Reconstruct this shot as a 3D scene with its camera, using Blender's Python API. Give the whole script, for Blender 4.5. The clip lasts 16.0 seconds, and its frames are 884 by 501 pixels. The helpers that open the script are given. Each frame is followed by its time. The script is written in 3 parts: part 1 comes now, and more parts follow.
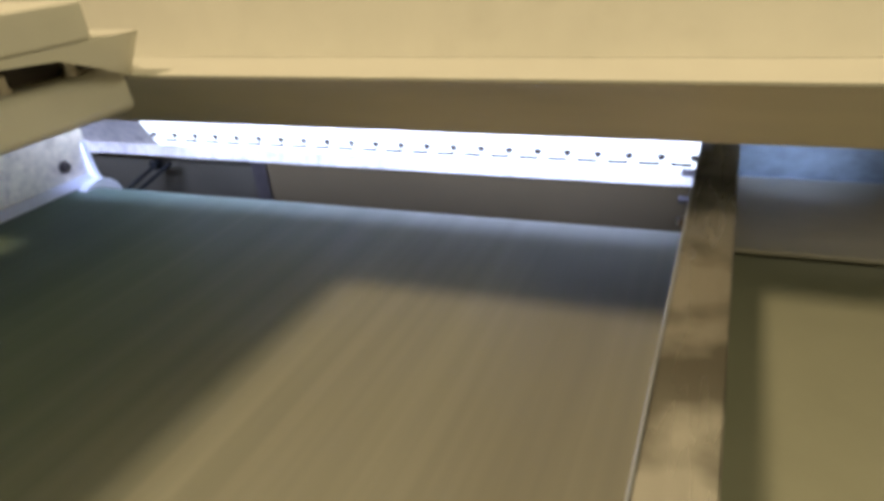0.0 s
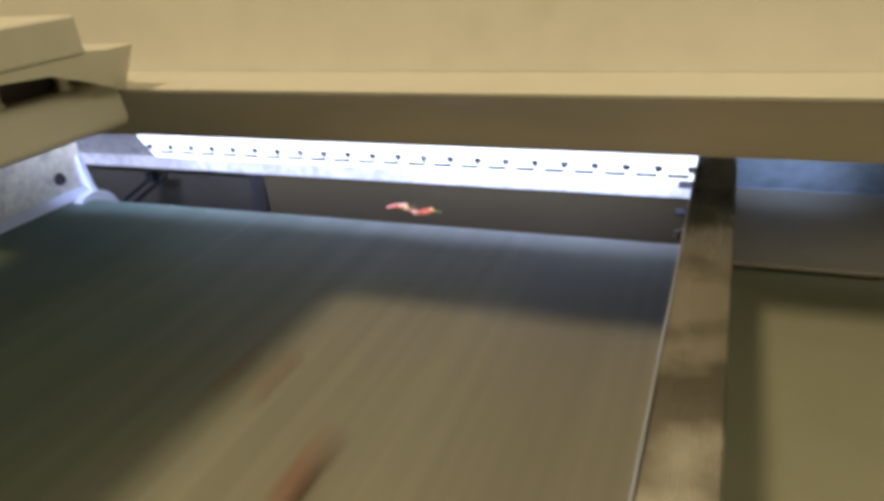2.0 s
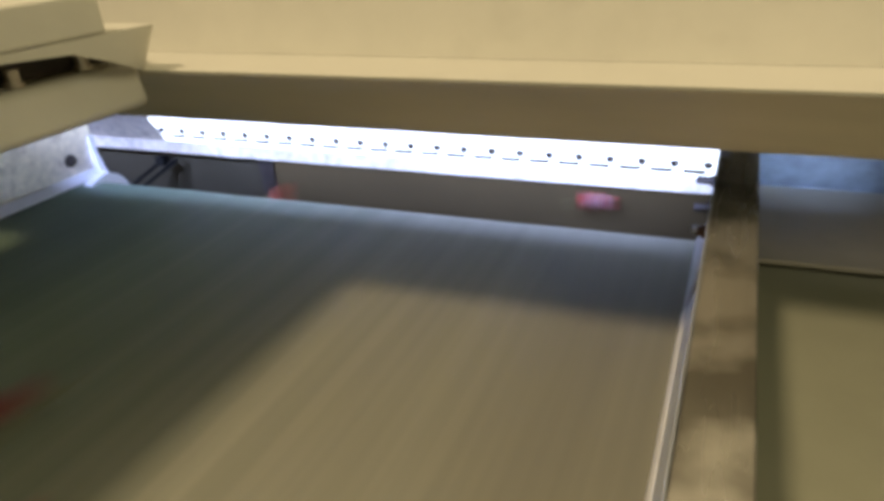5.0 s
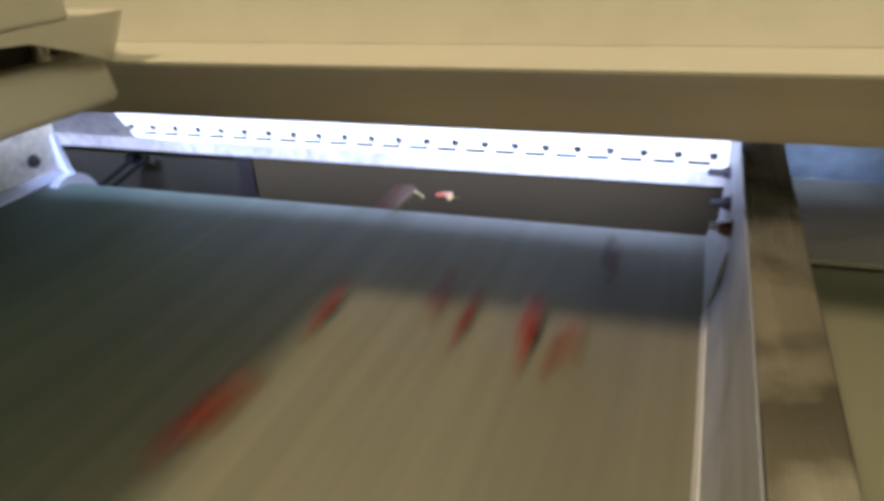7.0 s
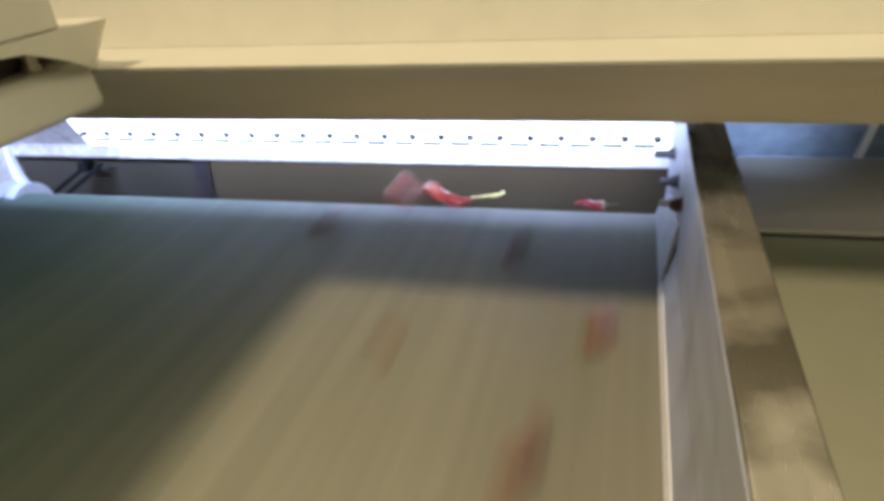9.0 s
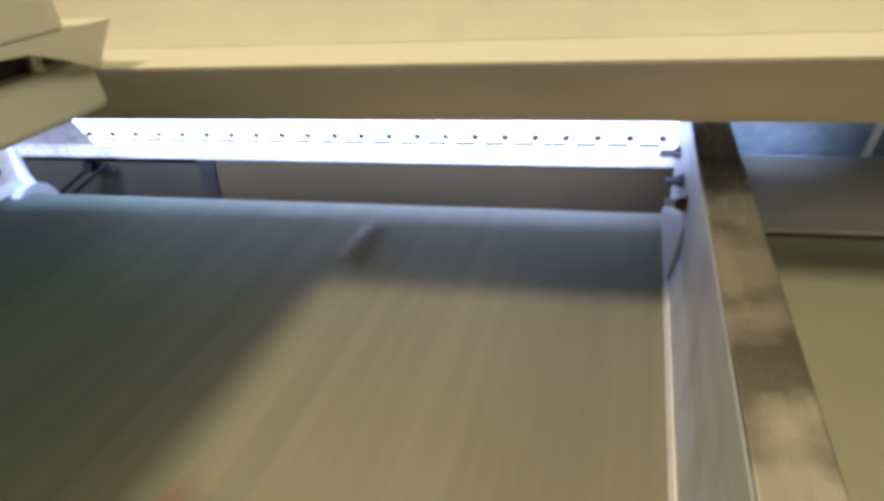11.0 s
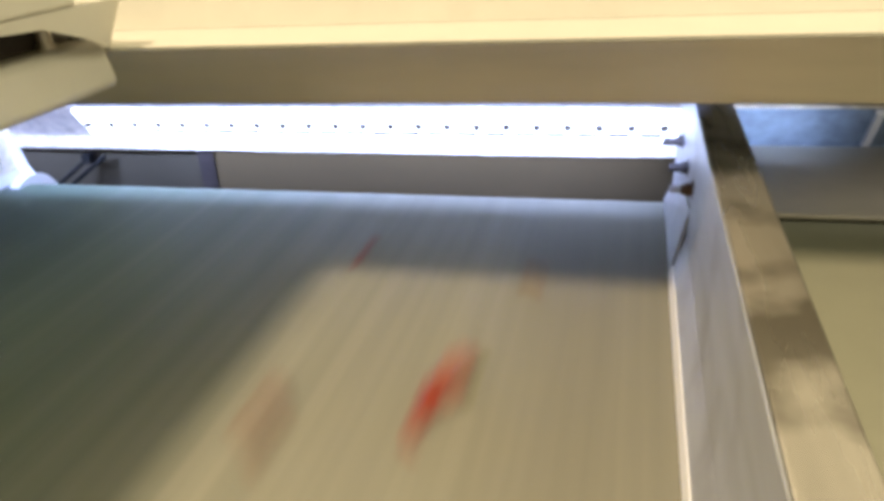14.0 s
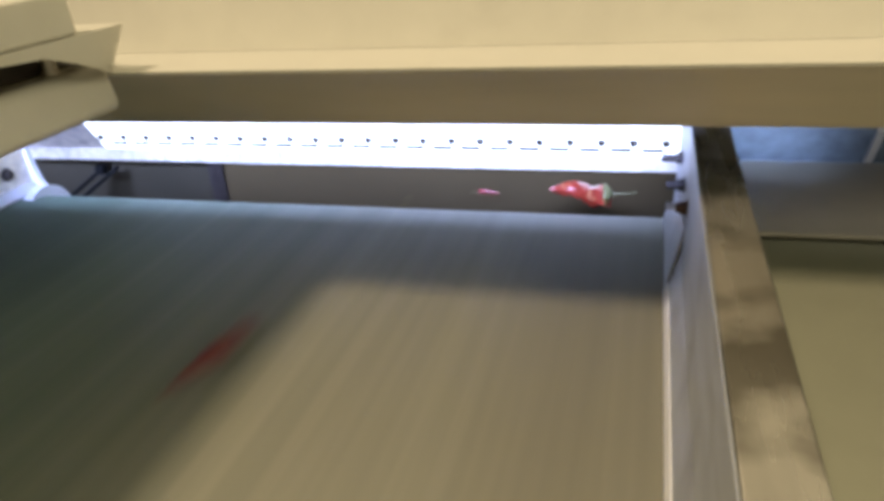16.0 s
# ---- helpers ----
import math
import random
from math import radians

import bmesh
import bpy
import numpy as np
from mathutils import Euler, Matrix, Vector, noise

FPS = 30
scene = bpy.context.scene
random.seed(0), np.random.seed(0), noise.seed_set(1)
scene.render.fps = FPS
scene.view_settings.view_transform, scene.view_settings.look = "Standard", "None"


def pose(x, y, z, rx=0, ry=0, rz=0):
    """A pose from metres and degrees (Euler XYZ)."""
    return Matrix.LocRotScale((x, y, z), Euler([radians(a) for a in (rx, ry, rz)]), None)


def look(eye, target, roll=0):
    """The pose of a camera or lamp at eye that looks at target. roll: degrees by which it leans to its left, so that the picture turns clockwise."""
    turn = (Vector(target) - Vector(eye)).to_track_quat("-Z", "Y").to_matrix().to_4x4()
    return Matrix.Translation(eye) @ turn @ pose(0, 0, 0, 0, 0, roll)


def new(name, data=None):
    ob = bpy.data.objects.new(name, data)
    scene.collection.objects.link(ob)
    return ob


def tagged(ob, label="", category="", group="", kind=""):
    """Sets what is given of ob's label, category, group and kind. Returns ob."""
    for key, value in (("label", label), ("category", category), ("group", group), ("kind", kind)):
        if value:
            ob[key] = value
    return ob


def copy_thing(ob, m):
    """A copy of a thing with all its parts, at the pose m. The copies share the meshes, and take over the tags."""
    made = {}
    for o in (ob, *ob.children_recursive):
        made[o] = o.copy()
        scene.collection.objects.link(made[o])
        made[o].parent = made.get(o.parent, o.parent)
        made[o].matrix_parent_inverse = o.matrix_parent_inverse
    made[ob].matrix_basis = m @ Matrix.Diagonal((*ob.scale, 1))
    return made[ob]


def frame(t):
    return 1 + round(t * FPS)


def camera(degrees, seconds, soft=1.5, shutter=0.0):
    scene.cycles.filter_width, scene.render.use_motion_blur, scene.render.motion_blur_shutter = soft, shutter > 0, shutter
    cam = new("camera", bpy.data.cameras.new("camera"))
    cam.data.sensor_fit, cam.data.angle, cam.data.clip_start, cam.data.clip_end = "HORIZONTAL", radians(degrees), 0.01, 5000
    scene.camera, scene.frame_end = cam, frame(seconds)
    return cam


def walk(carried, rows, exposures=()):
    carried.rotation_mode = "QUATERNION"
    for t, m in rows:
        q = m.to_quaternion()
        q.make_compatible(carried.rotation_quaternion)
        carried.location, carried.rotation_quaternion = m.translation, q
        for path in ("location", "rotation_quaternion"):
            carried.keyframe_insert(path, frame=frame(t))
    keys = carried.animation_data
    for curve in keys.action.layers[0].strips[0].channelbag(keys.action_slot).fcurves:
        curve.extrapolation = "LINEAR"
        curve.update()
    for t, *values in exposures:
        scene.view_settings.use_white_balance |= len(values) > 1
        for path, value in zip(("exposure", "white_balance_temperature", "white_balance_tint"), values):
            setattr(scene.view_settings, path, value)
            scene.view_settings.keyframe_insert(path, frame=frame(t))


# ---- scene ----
cam = camera(60.97, 16.0, soft=4.4, shutter=0.8)
BELT_Z = 0.95          # height of the belt's upper side over the floor
# t, x, y, height over the belt, yaw, pitch, roll
ROWS = [
    (0.0, 0.0655, -0.6777, 0.2858, 22.29, -24.27, -4.07),
    (0.5, 0.0651, -0.6741, 0.2871, 22.11, -23.95, -4.24),
    (1.0, 0.0626, -0.6730, 0.2863, 21.97, -23.64, -3.96),
    (1.5, 0.0617, -0.6720, 0.2875, 21.90, -23.96, -3.72),
    (2.0, 0.0646, -0.6735, 0.2875, 22.02, -23.59, -4.09),
    (2.5, 0.0659, -0.6724, 0.2899, 21.71, -23.73, -3.81),
    (3.0, 0.0660, -0.6746, 0.2882, 21.98, -23.50, -3.89),
    (3.5, 0.0651, -0.6727, 0.2887, 21.98, -23.71, -3.43),
    (4.0, 0.0635, -0.6750, 0.2878, 22.47, -24.00, -3.56),
    (6.5, 0.0277, -0.6520, 0.2783, 21.52, -24.49, -1.92),
    (7.0, 0.0195, -0.6402, 0.2762, 20.14, -25.00, -3.14),
    (7.5, 0.0179, -0.6591, 0.2800, 16.93, -25.03, -3.51),
    (8.0, 0.0160, -0.6719, 0.2821, 15.23, -25.44, -3.53),
    (8.5, 0.0130, -0.6740, 0.2830, 15.21, -25.44, -3.92),
    (9.0, 0.0080, -0.6740, 0.2835, 15.40, -25.56, -4.03),
    (11.5, 0.0095, -0.6728, 0.2832, 15.94, -25.55, -4.32),
    (12.0, 0.0120, -0.6737, 0.2842, 15.85, -25.51, -4.45),
    (12.5, 0.0078, -0.6753, 0.2781, 15.75, -26.04, -4.04),
    (13.0, 0.0004, -0.6781, 0.2733, 15.37, -26.10, -3.62),
    (13.5, -0.0023, -0.6820, 0.2716, 15.70, -25.87, -3.68),
    (14.0, -0.0010, -0.6807, 0.2738, 15.18, -25.56, -3.96),
    (14.5, 0.0014, -0.6812, 0.2749, 15.67, -25.66, -3.90),
    (15.0, 0.0060, -0.6842, 0.2795, 16.06, -25.24, -3.83),
    (15.5, 0.0121, -0.6807, 0.2847, 16.34, -24.84, -4.14),
    (16.0, 0.0147, -0.6810, 0.2844, 16.54, -25.09, -4.24),
]
walk(cam, [(t, pose(x, y, z + BELT_Z, 90 + pitch, 0, yaw) @ pose(0, 0, 0, 0, 0, roll)) for t, x, y, z, yaw, pitch, roll in ROWS],
     exposures=[(0.0, 0.15, 7350, 11), (0.5, 0.03, 7350, 11), (1.0, -0.10, 7350, 11), (3.0, -0.12, 7400, 11), (4.0, -0.05, 7350, 11), (6.5, 0.05, 7200, 11), (7.0, -0.13, 7200, 11), (7.5, 0.24, 7000, 11),
                (8.0, 0.29, 6900, 11), (9.0, 0.32, 6900, 11), (12.0, 0.40, 6900, 12), (12.5, 0.38, 6900, 13), (13.0, 0.88, 6900, 13), (13.5, 1.0, 6900, 13), (14.0, 0.88, 6900, 13), (14.5, 0.72, 6900, 13),
                (15.0, 0.65, 6900, 13), (15.5, 0.34, 6900, 13), (16.0, 0.25, 6900, 13)])

# ---- world and light ----
world = bpy.data.worlds.new("world")
scene.world = world
world.use_nodes = True
world.node_tree.nodes["Background"].inputs[0].default_value = (0.80, 1.0, 0.80, 1)
world.node_tree.nodes["Background"].inputs[1].default_value = 0.05


def area(name, m, size, power, colour):
    data = bpy.data.lights.new(name, "AREA")
    data.shape, data.size, data.size_y, data.energy, data.color = "RECTANGLE", size[0], size[1], power, colour
    ob = new(name, data)
    ob.matrix_world = m
    return ob


# the hall's ceiling lamps: one behind and over the camera, one in the next row
area("ceiling_lamp_light", look((-0.48, -1.50, BELT_Z + 1.93), (0.0, -0.30, BELT_Z)), (0.28, 0.24), 36, (1.0, 0.815, 0.575))
area("second_ceiling_lamp_light", look((1.70, -1.90, BELT_Z + 1.93), (0.0, -0.30, BELT_Z)), (0.30, 1.20), 28, (0.94, 0.91, 0.66))
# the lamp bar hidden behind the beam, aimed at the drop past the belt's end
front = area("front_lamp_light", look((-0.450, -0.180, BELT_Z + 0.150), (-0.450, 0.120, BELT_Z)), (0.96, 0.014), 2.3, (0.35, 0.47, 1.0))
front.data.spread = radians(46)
# two added fill lights for the lane beside, with no lamps of their own
beside = area("lane_fill_light", look((0.40, -0.180, BELT_Z + 0.150), (0.40, -0.02, BELT_Z + 0.05)), (0.62, 0.014), 0.085, (0.95, 0.92, 0.84))
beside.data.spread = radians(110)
tail = area("plate_fill_light", look((0.120, -0.180, BELT_Z + 0.150), (0.125, 0.105, BELT_Z + 0.052)), (0.09, 0.014), 0.050, (0.50, 0.64, 1.0))
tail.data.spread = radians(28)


# ---- materials ----
def material(name, colour, rough=0.5, metal=0.0, vary=0.12, scale=6.0, bump=0.0, bump_scale=200.0, stretch=(1, 1, 1), coat=0.0, spec=0.5, spots=0.0, spot_scale=0, edge=(0.62, 0.72), patch=None):
    m = bpy.data.materials.new(name)
    m.use_nodes = True
    nt = m.node_tree
    b = nt.nodes["Principled BSDF"]
    tc = nt.nodes.new("ShaderNodeTexCoord")
    mp = nt.nodes.new("ShaderNodeMapping")
    mp.inputs["Scale"].default_value = stretch
    nt.links.new(tc.outputs["Object"], mp.inputs["Vector"])
    big = nt.nodes.new("ShaderNodeTexNoise")
    big.inputs["Scale"].default_value, big.inputs["Detail"].default_value = scale, 3
    fine = nt.nodes.new("ShaderNodeTexNoise")
    fine.inputs["Scale"].default_value, fine.inputs["Detail"].default_value = scale * 9, 4
    for n in (big, fine):
        nt.links.new(mp.outputs["Vector"], n.inputs["Vector"])
    add = nt.nodes.new("ShaderNodeMath")
    add.operation = "ADD"
    nt.links.new(big.outputs["Fac"], add.inputs[0])
    nt.links.new(fine.outputs["Fac"], add.inputs[1])
    ramp = nt.nodes.new("ShaderNodeMapRange")
    ramp.inputs["From Min"].default_value, ramp.inputs["From Max"].default_value = 0.6, 1.4
    ramp.inputs["To Min"].default_value, ramp.inputs["To Max"].default_value = 1 - vary, 1 + vary
    nt.links.new(add.outputs[0], ramp.inputs["Value"])
    mul = nt.nodes.new("ShaderNodeMix")
    mul.data_type, mul.blend_type = "RGBA", "MULTIPLY"
    mul.inputs["Factor"].default_value = 1.0
    mul.inputs["A"].default_value = (*colour, 1)
    nt.links.new(ramp.outputs["Result"], mul.inputs["B"])
    out = mul.outputs["Result"]
    if spots:
        speck = nt.nodes.new("ShaderNodeTexNoise")
        speck.inputs["Scale"].default_value, speck.inputs["Detail"].default_value = spot_scale or scale * 3, 4
        nt.links.new(tc.outputs["Object"], speck.inputs["Vector"])
        cut = nt.nodes.new("ShaderNodeMapRange")
        cut.inputs["From Min"].default_value, cut.inputs["From Max"].default_value = edge
        cut.inputs["To Max"].default_value = spots
        nt.links.new(speck.outputs["Fac"], cut.inputs["Value"])
        mix = nt.nodes.new("ShaderNodeMix")
        mix.data_type = "RGBA"
        mix.inputs["B"].default_value = (*patch, 1) if patch else (colour[0] * 0.43, colour[1] * 0.40, colour[2] * 0.37, 1)
        nt.links.new(cut.outputs["Result"], mix.inputs["Factor"])
        nt.links.new(out, mix.inputs["A"])
        out = mix.outputs["Result"]
    nt.links.new(out, b.inputs["Base Color"])
    rr = nt.nodes.new("ShaderNodeMapRange")
    rr.inputs["To Min"].default_value, rr.inputs["To Max"].default_value = max(0.02, rough - 0.08), min(1, rough + 0.08)
    nt.links.new(fine.outputs["Fac"], rr.inputs["Value"])
    nt.links.new(rr.outputs["Result"], b.inputs["Roughness"])
    b.inputs["Metallic"].default_value = metal
    b.inputs["Coat Weight"].default_value = coat
    b.inputs["Specular IOR Level"].default_value = spec
    if bump:
        n = nt.nodes.new("ShaderNodeTexNoise")
        n.inputs["Scale"].default_value, n.inputs["Detail"].default_value = bump_scale, 2
        nt.links.new(mp.outputs["Vector"], n.inputs["Vector"])
        bp = nt.nodes.new("ShaderNodeBump")
        bp.inputs["Strength"].default_value, bp.inputs["Distance"].default_value = bump, 0.001
        nt.links.new(n.outputs["Fac"], bp.inputs["Height"])
        nt.links.new(bp.outputs["Normal"], b.inputs["Normal"])
    return m


def glowing(name, colour, strength):
    m = bpy.data.materials.new(name)
    m.use_nodes = True
    b = m.node_tree.nodes["Principled BSDF"]
    b.inputs["Base Color"].default_value = (0.8, 0.8, 0.8, 1)
    b.inputs["Emission Color"].default_value, b.inputs["Emission Strength"].default_value = (*colour, 1), strength
    return m


PAINT = material("beige_paint", (0.585, 0.575, 0.495), 0.42, vary=0.05, scale=5, bump=0.06, bump_scale=500, spots=0.12)


def belt_rubber():
    """Green rubber, worn to a dusty tan where the goods run, with fine streaks along its travel."""
    m = material("belt_rubber", (1.0, 1.0, 1.0), 0.62, vary=0.10, scale=9, bump=0.03, bump_scale=60, stretch=(1.2, 0.03, 1), spec=0.2)
    nt = m.node_tree
    b = nt.nodes["Principled BSDF"]
    shade = b.inputs["Base Color"].links[0].from_socket
    tc = nt.nodes.new("ShaderNodeTexCoord")
    sep = nt.nodes.new("ShaderNodeSeparateXYZ")
    nt.links.new(tc.outputs["Object"], sep.inputs[0])
    flat = nt.nodes.new("ShaderNodeMapping")
    flat.inputs["Scale"].default_value = (1, 0.02, 1)
    nt.links.new(tc.outputs["Object"], flat.inputs["Vector"])
    streak = nt.nodes.new("ShaderNodeTexNoise")
    streak.inputs["Scale"].default_value, streak.inputs["Detail"].default_value = 42, 5
    nt.links.new(flat.outputs["Vector"], streak.inputs["Vector"])
    wob = nt.nodes.new("ShaderNodeMath")
    wob.operation, wob.inputs[1].default_value = "MULTIPLY_ADD", 0.16
    nt.links.new(streak.outputs["Fac"], wob.inputs[0])
    nt.links.new(sep.outputs["X"], wob.inputs[2])
    worn = nt.nodes.new("ShaderNodeMapRange")
    worn.interpolation_type = "SMOOTHSTEP"
    worn.inputs["From Min"].default_value, worn.inputs["From Max"].default_value = -0.50, -0.08
    nt.links.new(wob.outputs[0], worn.inputs["Value"])
    tone = nt.nodes.new("ShaderNodeMix")
    tone.data_type = "RGBA"
    tone.inputs["A"].default_value, tone.inputs["B"].default_value = (0.150, 0.215, 0.155, 1), (0.240, 0.238, 0.186, 1)
    nt.links.new(worn.outputs["Result"], tone.inputs["Factor"])
    line = nt.nodes.new("ShaderNodeMapRange")
    line.inputs["From Min"].default_value, line.inputs["From Max"].default_value = 0.35, 0.68
    line.inputs["To Min"].default_value, line.inputs["To Max"].default_value = 0.94, 1.06
    nt.links.new(streak.outputs["Fac"], line.inputs["Value"])
    # darker towards the belt's right edge
    right_tone = nt.nodes.new("ShaderNodeMapRange")
    right_tone.interpolation_type = "SMOOTHSTEP"
    right_tone.inputs["From Min"].default_value, right_tone.inputs["From Max"].default_value = 0.00, 0.10
    right_tone.inputs["To Min"].default_value, right_tone.inputs["To Max"].default_value = 1.0, 0.88
    nt.links.new(wob.outputs[0], right_tone.inputs["Value"])
    for other in (shade, line.outputs["Result"], right_tone.outputs["Result"]):
        mul = nt.nodes.new("ShaderNodeMix")
        mul.data_type, mul.blend_type = "RGBA", "MULTIPLY"
        mul.inputs["Factor"].default_value = 1.0
        nt.links.new(tone.outputs["Result"], mul.inputs["A"])
        nt.links.new(other, mul.inputs["B"])
        tone = mul
    nt.links.new(tone.outputs["Result"], b.inputs["Base Color"])
    return m


BELT = belt_rubber()
STEEL = material("brushed_steel", (0.50, 0.485, 0.44), 0.27, 0.8, vary=0.25, scale=7, bump=0.10, bump_scale=120, stretch=(1, 0.12, 1), spots=0.9, spot_scale=13, edge=(0.46, 0.57), patch=(0.17, 0.16, 0.135))
SHEET = material("steel_sheet", (0.60, 0.58, 0.53), 0.45, 0.75, vary=0.08, scale=5, bump=0.05, bump_scale=90)
GALV = material("galvanised_plate", (0.80, 0.74, 0.61), 0.40, 0.7, vary=0.28, scale=12, bump=0.15, bump_scale=70, spots=0.5, spot_scale=48, edge=(0.55, 0.70))
WORN = material("worn_aluminium", (0.51, 0.54, 0.58), 0.45, 0.5, vary=0.18, scale=7, bump=0.08, bump_scale=60, stretch=(1, 0.15, 1), spots=0.35, spot_scale=18, edge=(0.50, 0.70))
WHITE = material("white_plastic", (0.80, 0.82, 0.85), 0.4, vary=0.05, scale=20)
FACE = material("satin_beam_face", (0.82, 0.74, 0.64), 0.40, 0.22, vary=0.10, scale=4, bump=0.01, bump_scale=90, stretch=(0.25, 1, 1))
RUST = material("rusty_screw", (0.16, 0.09, 0.06), 0.6, 0.3, vary=0.4, scale=80, spots=0.4)
# also serves as painted shade in the hood gap and drop-box fold
DARK = material("dark_steel_and_shade", (0.055, 0.045, 0.038), 0.5, 0.2, vary=0.35, scale=60, spots=0.4)
BRIGHT = material("zinc_bolt", (0.62, 0.57, 0.48), 0.35, 0.9, vary=0.2, scale=60)
CHUTE = material("chute_sheet", (0.38, 0.355, 0.29), 0.5, 0.1, vary=0.12, scale=6, bump=0.05, bump_scale=80)
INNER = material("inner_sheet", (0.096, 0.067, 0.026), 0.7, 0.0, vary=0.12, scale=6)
# darker and less brown than inner_sheet
RECESS = material("recess_sheet_dark", (0.066, 0.056, 0.032), 0.7, 0.0, vary=0.12, scale=6)
BLACK = material("black_rod", (0.010, 0.010, 0.009), 0.85, vary=0.1, scale=30, spec=0.1)
BLUE = material("dark_blue_plate", (0.25, 0.33, 0.43), 0.35, 0.1, vary=0.4, scale=7, spots=0.2)
HALL = material("hall_plaster", (0.78, 0.80, 0.80), 0.8, vary=0.08, scale=1.5)
CONCRETE = material("concrete", (0.44, 0.44, 0.43), 0.8, vary=0.15, scale=2, bump=0.1, bump_scale=60)
GLOW = glowing("led_strip_glow", (0.66, 0.81, 1.0), 2.4)
LANE = material("lane_sheet_paint", (0.235, 0.24, 0.175), 0.45, vary=0.06, scale=5, bump=0.05, bump_scale=200)
# colour drawn towards the belt's, standing in for blur and ghosting
FAINT = material("faint_chili_skin", (0.20, 0.105, 0.070), 0.65, vary=0.3, scale=40, bump=0.2, bump_scale=120)
# lighter patches stand in for highlights, as on PINK
RED = material("red_chili_skin", (0.24, 0.024, 0.012), 0.36, vary=0.25, scale=40, bump=0.2, bump_scale=120, coat=0.5, spots=0.6, spot_scale=50, edge=(0.58, 0.68), patch=(0.62, 0.30, 0.14))
DEEP = material("dark_red_chili_skin", (0.17, 0.016, 0.014), 0.35, vary=0.3, scale=40, bump=0.2, bump_scale=120, coat=0.2)
# cream patches and a lighter red stand in for strong lamp highlights
PINK = material("highlit_chili_skin", (0.70, 0.10, 0.04), 0.30, vary=0.3, scale=40, bump=0.25, bump_scale=120, coat=0.6, spots=0.9, spot_scale=55, edge=(0.50, 0.60), patch=(0.84, 0.54, 0.27))
GREEN = material("green_chili_stalk", (0.15, 0.15, 0.05), 0.55, vary=0.25, scale=50)
STRAW = material("straw_stalk", (0.70, 0.58, 0.18), 0.6, vary=0.25, scale=50)


# ---- mesh helpers ----
def thing(name, label, category, kind="", group="", at=(0, 0, BELT_Z)):
    ob = new(name)
    ob.location = at
    return tagged(ob, label, category, group, kind)


def part(name, bm, mat, parent, label="", smooth=False):
    me = bpy.data.meshes.new(name)
    bmesh.ops.recalc_face_normals(bm, faces=bm.faces)
    if smooth:
        for f in bm.faces:
            f.smooth = True
        for e in bm.edges:
            e.smooth = len(e.link_faces) == 2 and e.calc_face_angle(0) < 0.75
    bm.to_mesh(me)
    bm.free()
    me.materials.append(mat)
    ob = new(name, me)
    ob.parent = parent
    return tagged(ob, label) if label else ob


def again(name, ob, parent, m):
    """Another object on the same mesh."""
    o = new(name, ob.data)
    o.parent = parent
    o.matrix_basis = m
    return o


def rounded(bm, width, segments=2, angle=0.6):
    edges = [e for e in bm.edges if len(e.link_faces) == 2 and e.calc_face_angle(0) > angle]
    bmesh.ops.bevel(bm, geom=edges, offset=width, segments=segments, affect="EDGES", profile=0.5)
    return bm


def box(x0, x1, y0, y1, z0, z1, bevel=0.0, segments=2):
    bm = bmesh.new()
    bmesh.ops.create_cube(bm, size=1)
    for v in bm.verts:
        v.co = ((x0 + x1) / 2 + v.co.x * (x1 - x0), (y0 + y1) / 2 + v.co.y * (y1 - y0), (z0 + z1) / 2 + v.co.z * (z1 - z0))
    return rounded(bm, bevel, segments) if bevel else bm


def extruded(points, axis, a, b, bevel=0.0, segments=2):
    """A closed outline, (y, z) for axis x, (x, z) for axis y, (x, y) for axis z, drawn out from a to b."""
    bm = bmesh.new()

    def at(p, s):
        return {"x": (s, p[0], p[1]), "y": (p[0], s, p[1]), "z": (p[0], p[1], s)}[axis]

    low = [bm.verts.new(at(p, a)) for p in points]
    high = [bm.verts.new(at(p, b)) for p in points]
    n = len(points)
    bm.faces.new(low)
    bm.faces.new(high[::-1])
    for i in range(n):
        bm.faces.new((low[i], high[i], high[(i + 1) % n], low[(i + 1) % n]))
    bmesh.ops.recalc_face_normals(bm, faces=bm.faces)
    return rounded(bm, bevel, segments) if bevel else bm


def rod(p, q, r, sides=16, r2=None):
    bm = bmesh.new()
    p, q = Vector(p), Vector(q)
    bmesh.ops.create_cone(bm, cap_ends=True, segments=sides, radius1=r, radius2=r if r2 is None else r2, depth=(q - p).length)
    m = Matrix.Translation((p + q) / 2) @ (q - p).to_track_quat("Z", "Y").to_matrix().to_4x4()
    bmesh.ops.transform(bm, matrix=m, verts=bm.verts)
    return bm


def joined(*bms):
    out = bmesh.new()
    for b in bms:
        me = bpy.data.meshes.new("tmp")
        b.to_mesh(me)
        b.free()
        out.from_mesh(me)
        bpy.data.meshes.remove(me)
    return out


# ---- hall ----
def structure(name, bm, mat, label, category):
    me = bpy.data.meshes.new(name)
    bmesh.ops.recalc_face_normals(bm, faces=bm.faces)
    bm.to_mesh(me)
    bm.free()
    me.materials.append(mat)
    return tagged(new(name, me), label, category, kind="structure")


structure("floor", box(-3, 3, -4, 3, -0.2, 0), CONCRETE, "bare grey concrete floor of the sorting hall", "floor")
structure("ceiling", box(-3, 3, -4, 3, 3.0, 3.2), HALL, "plain off-white ceiling over the machine", "ceiling")
structure("wall_north", box(-3.2, 3.2, 3, 3.2, 0, 3.2), HALL, "plain off-white plaster wall of the hall", "wall")
structure("wall_south", box(-3.2, 3.2, -4.2, -4, 0, 3.2), HALL, "plain off-white plaster wall of the hall", "wall")
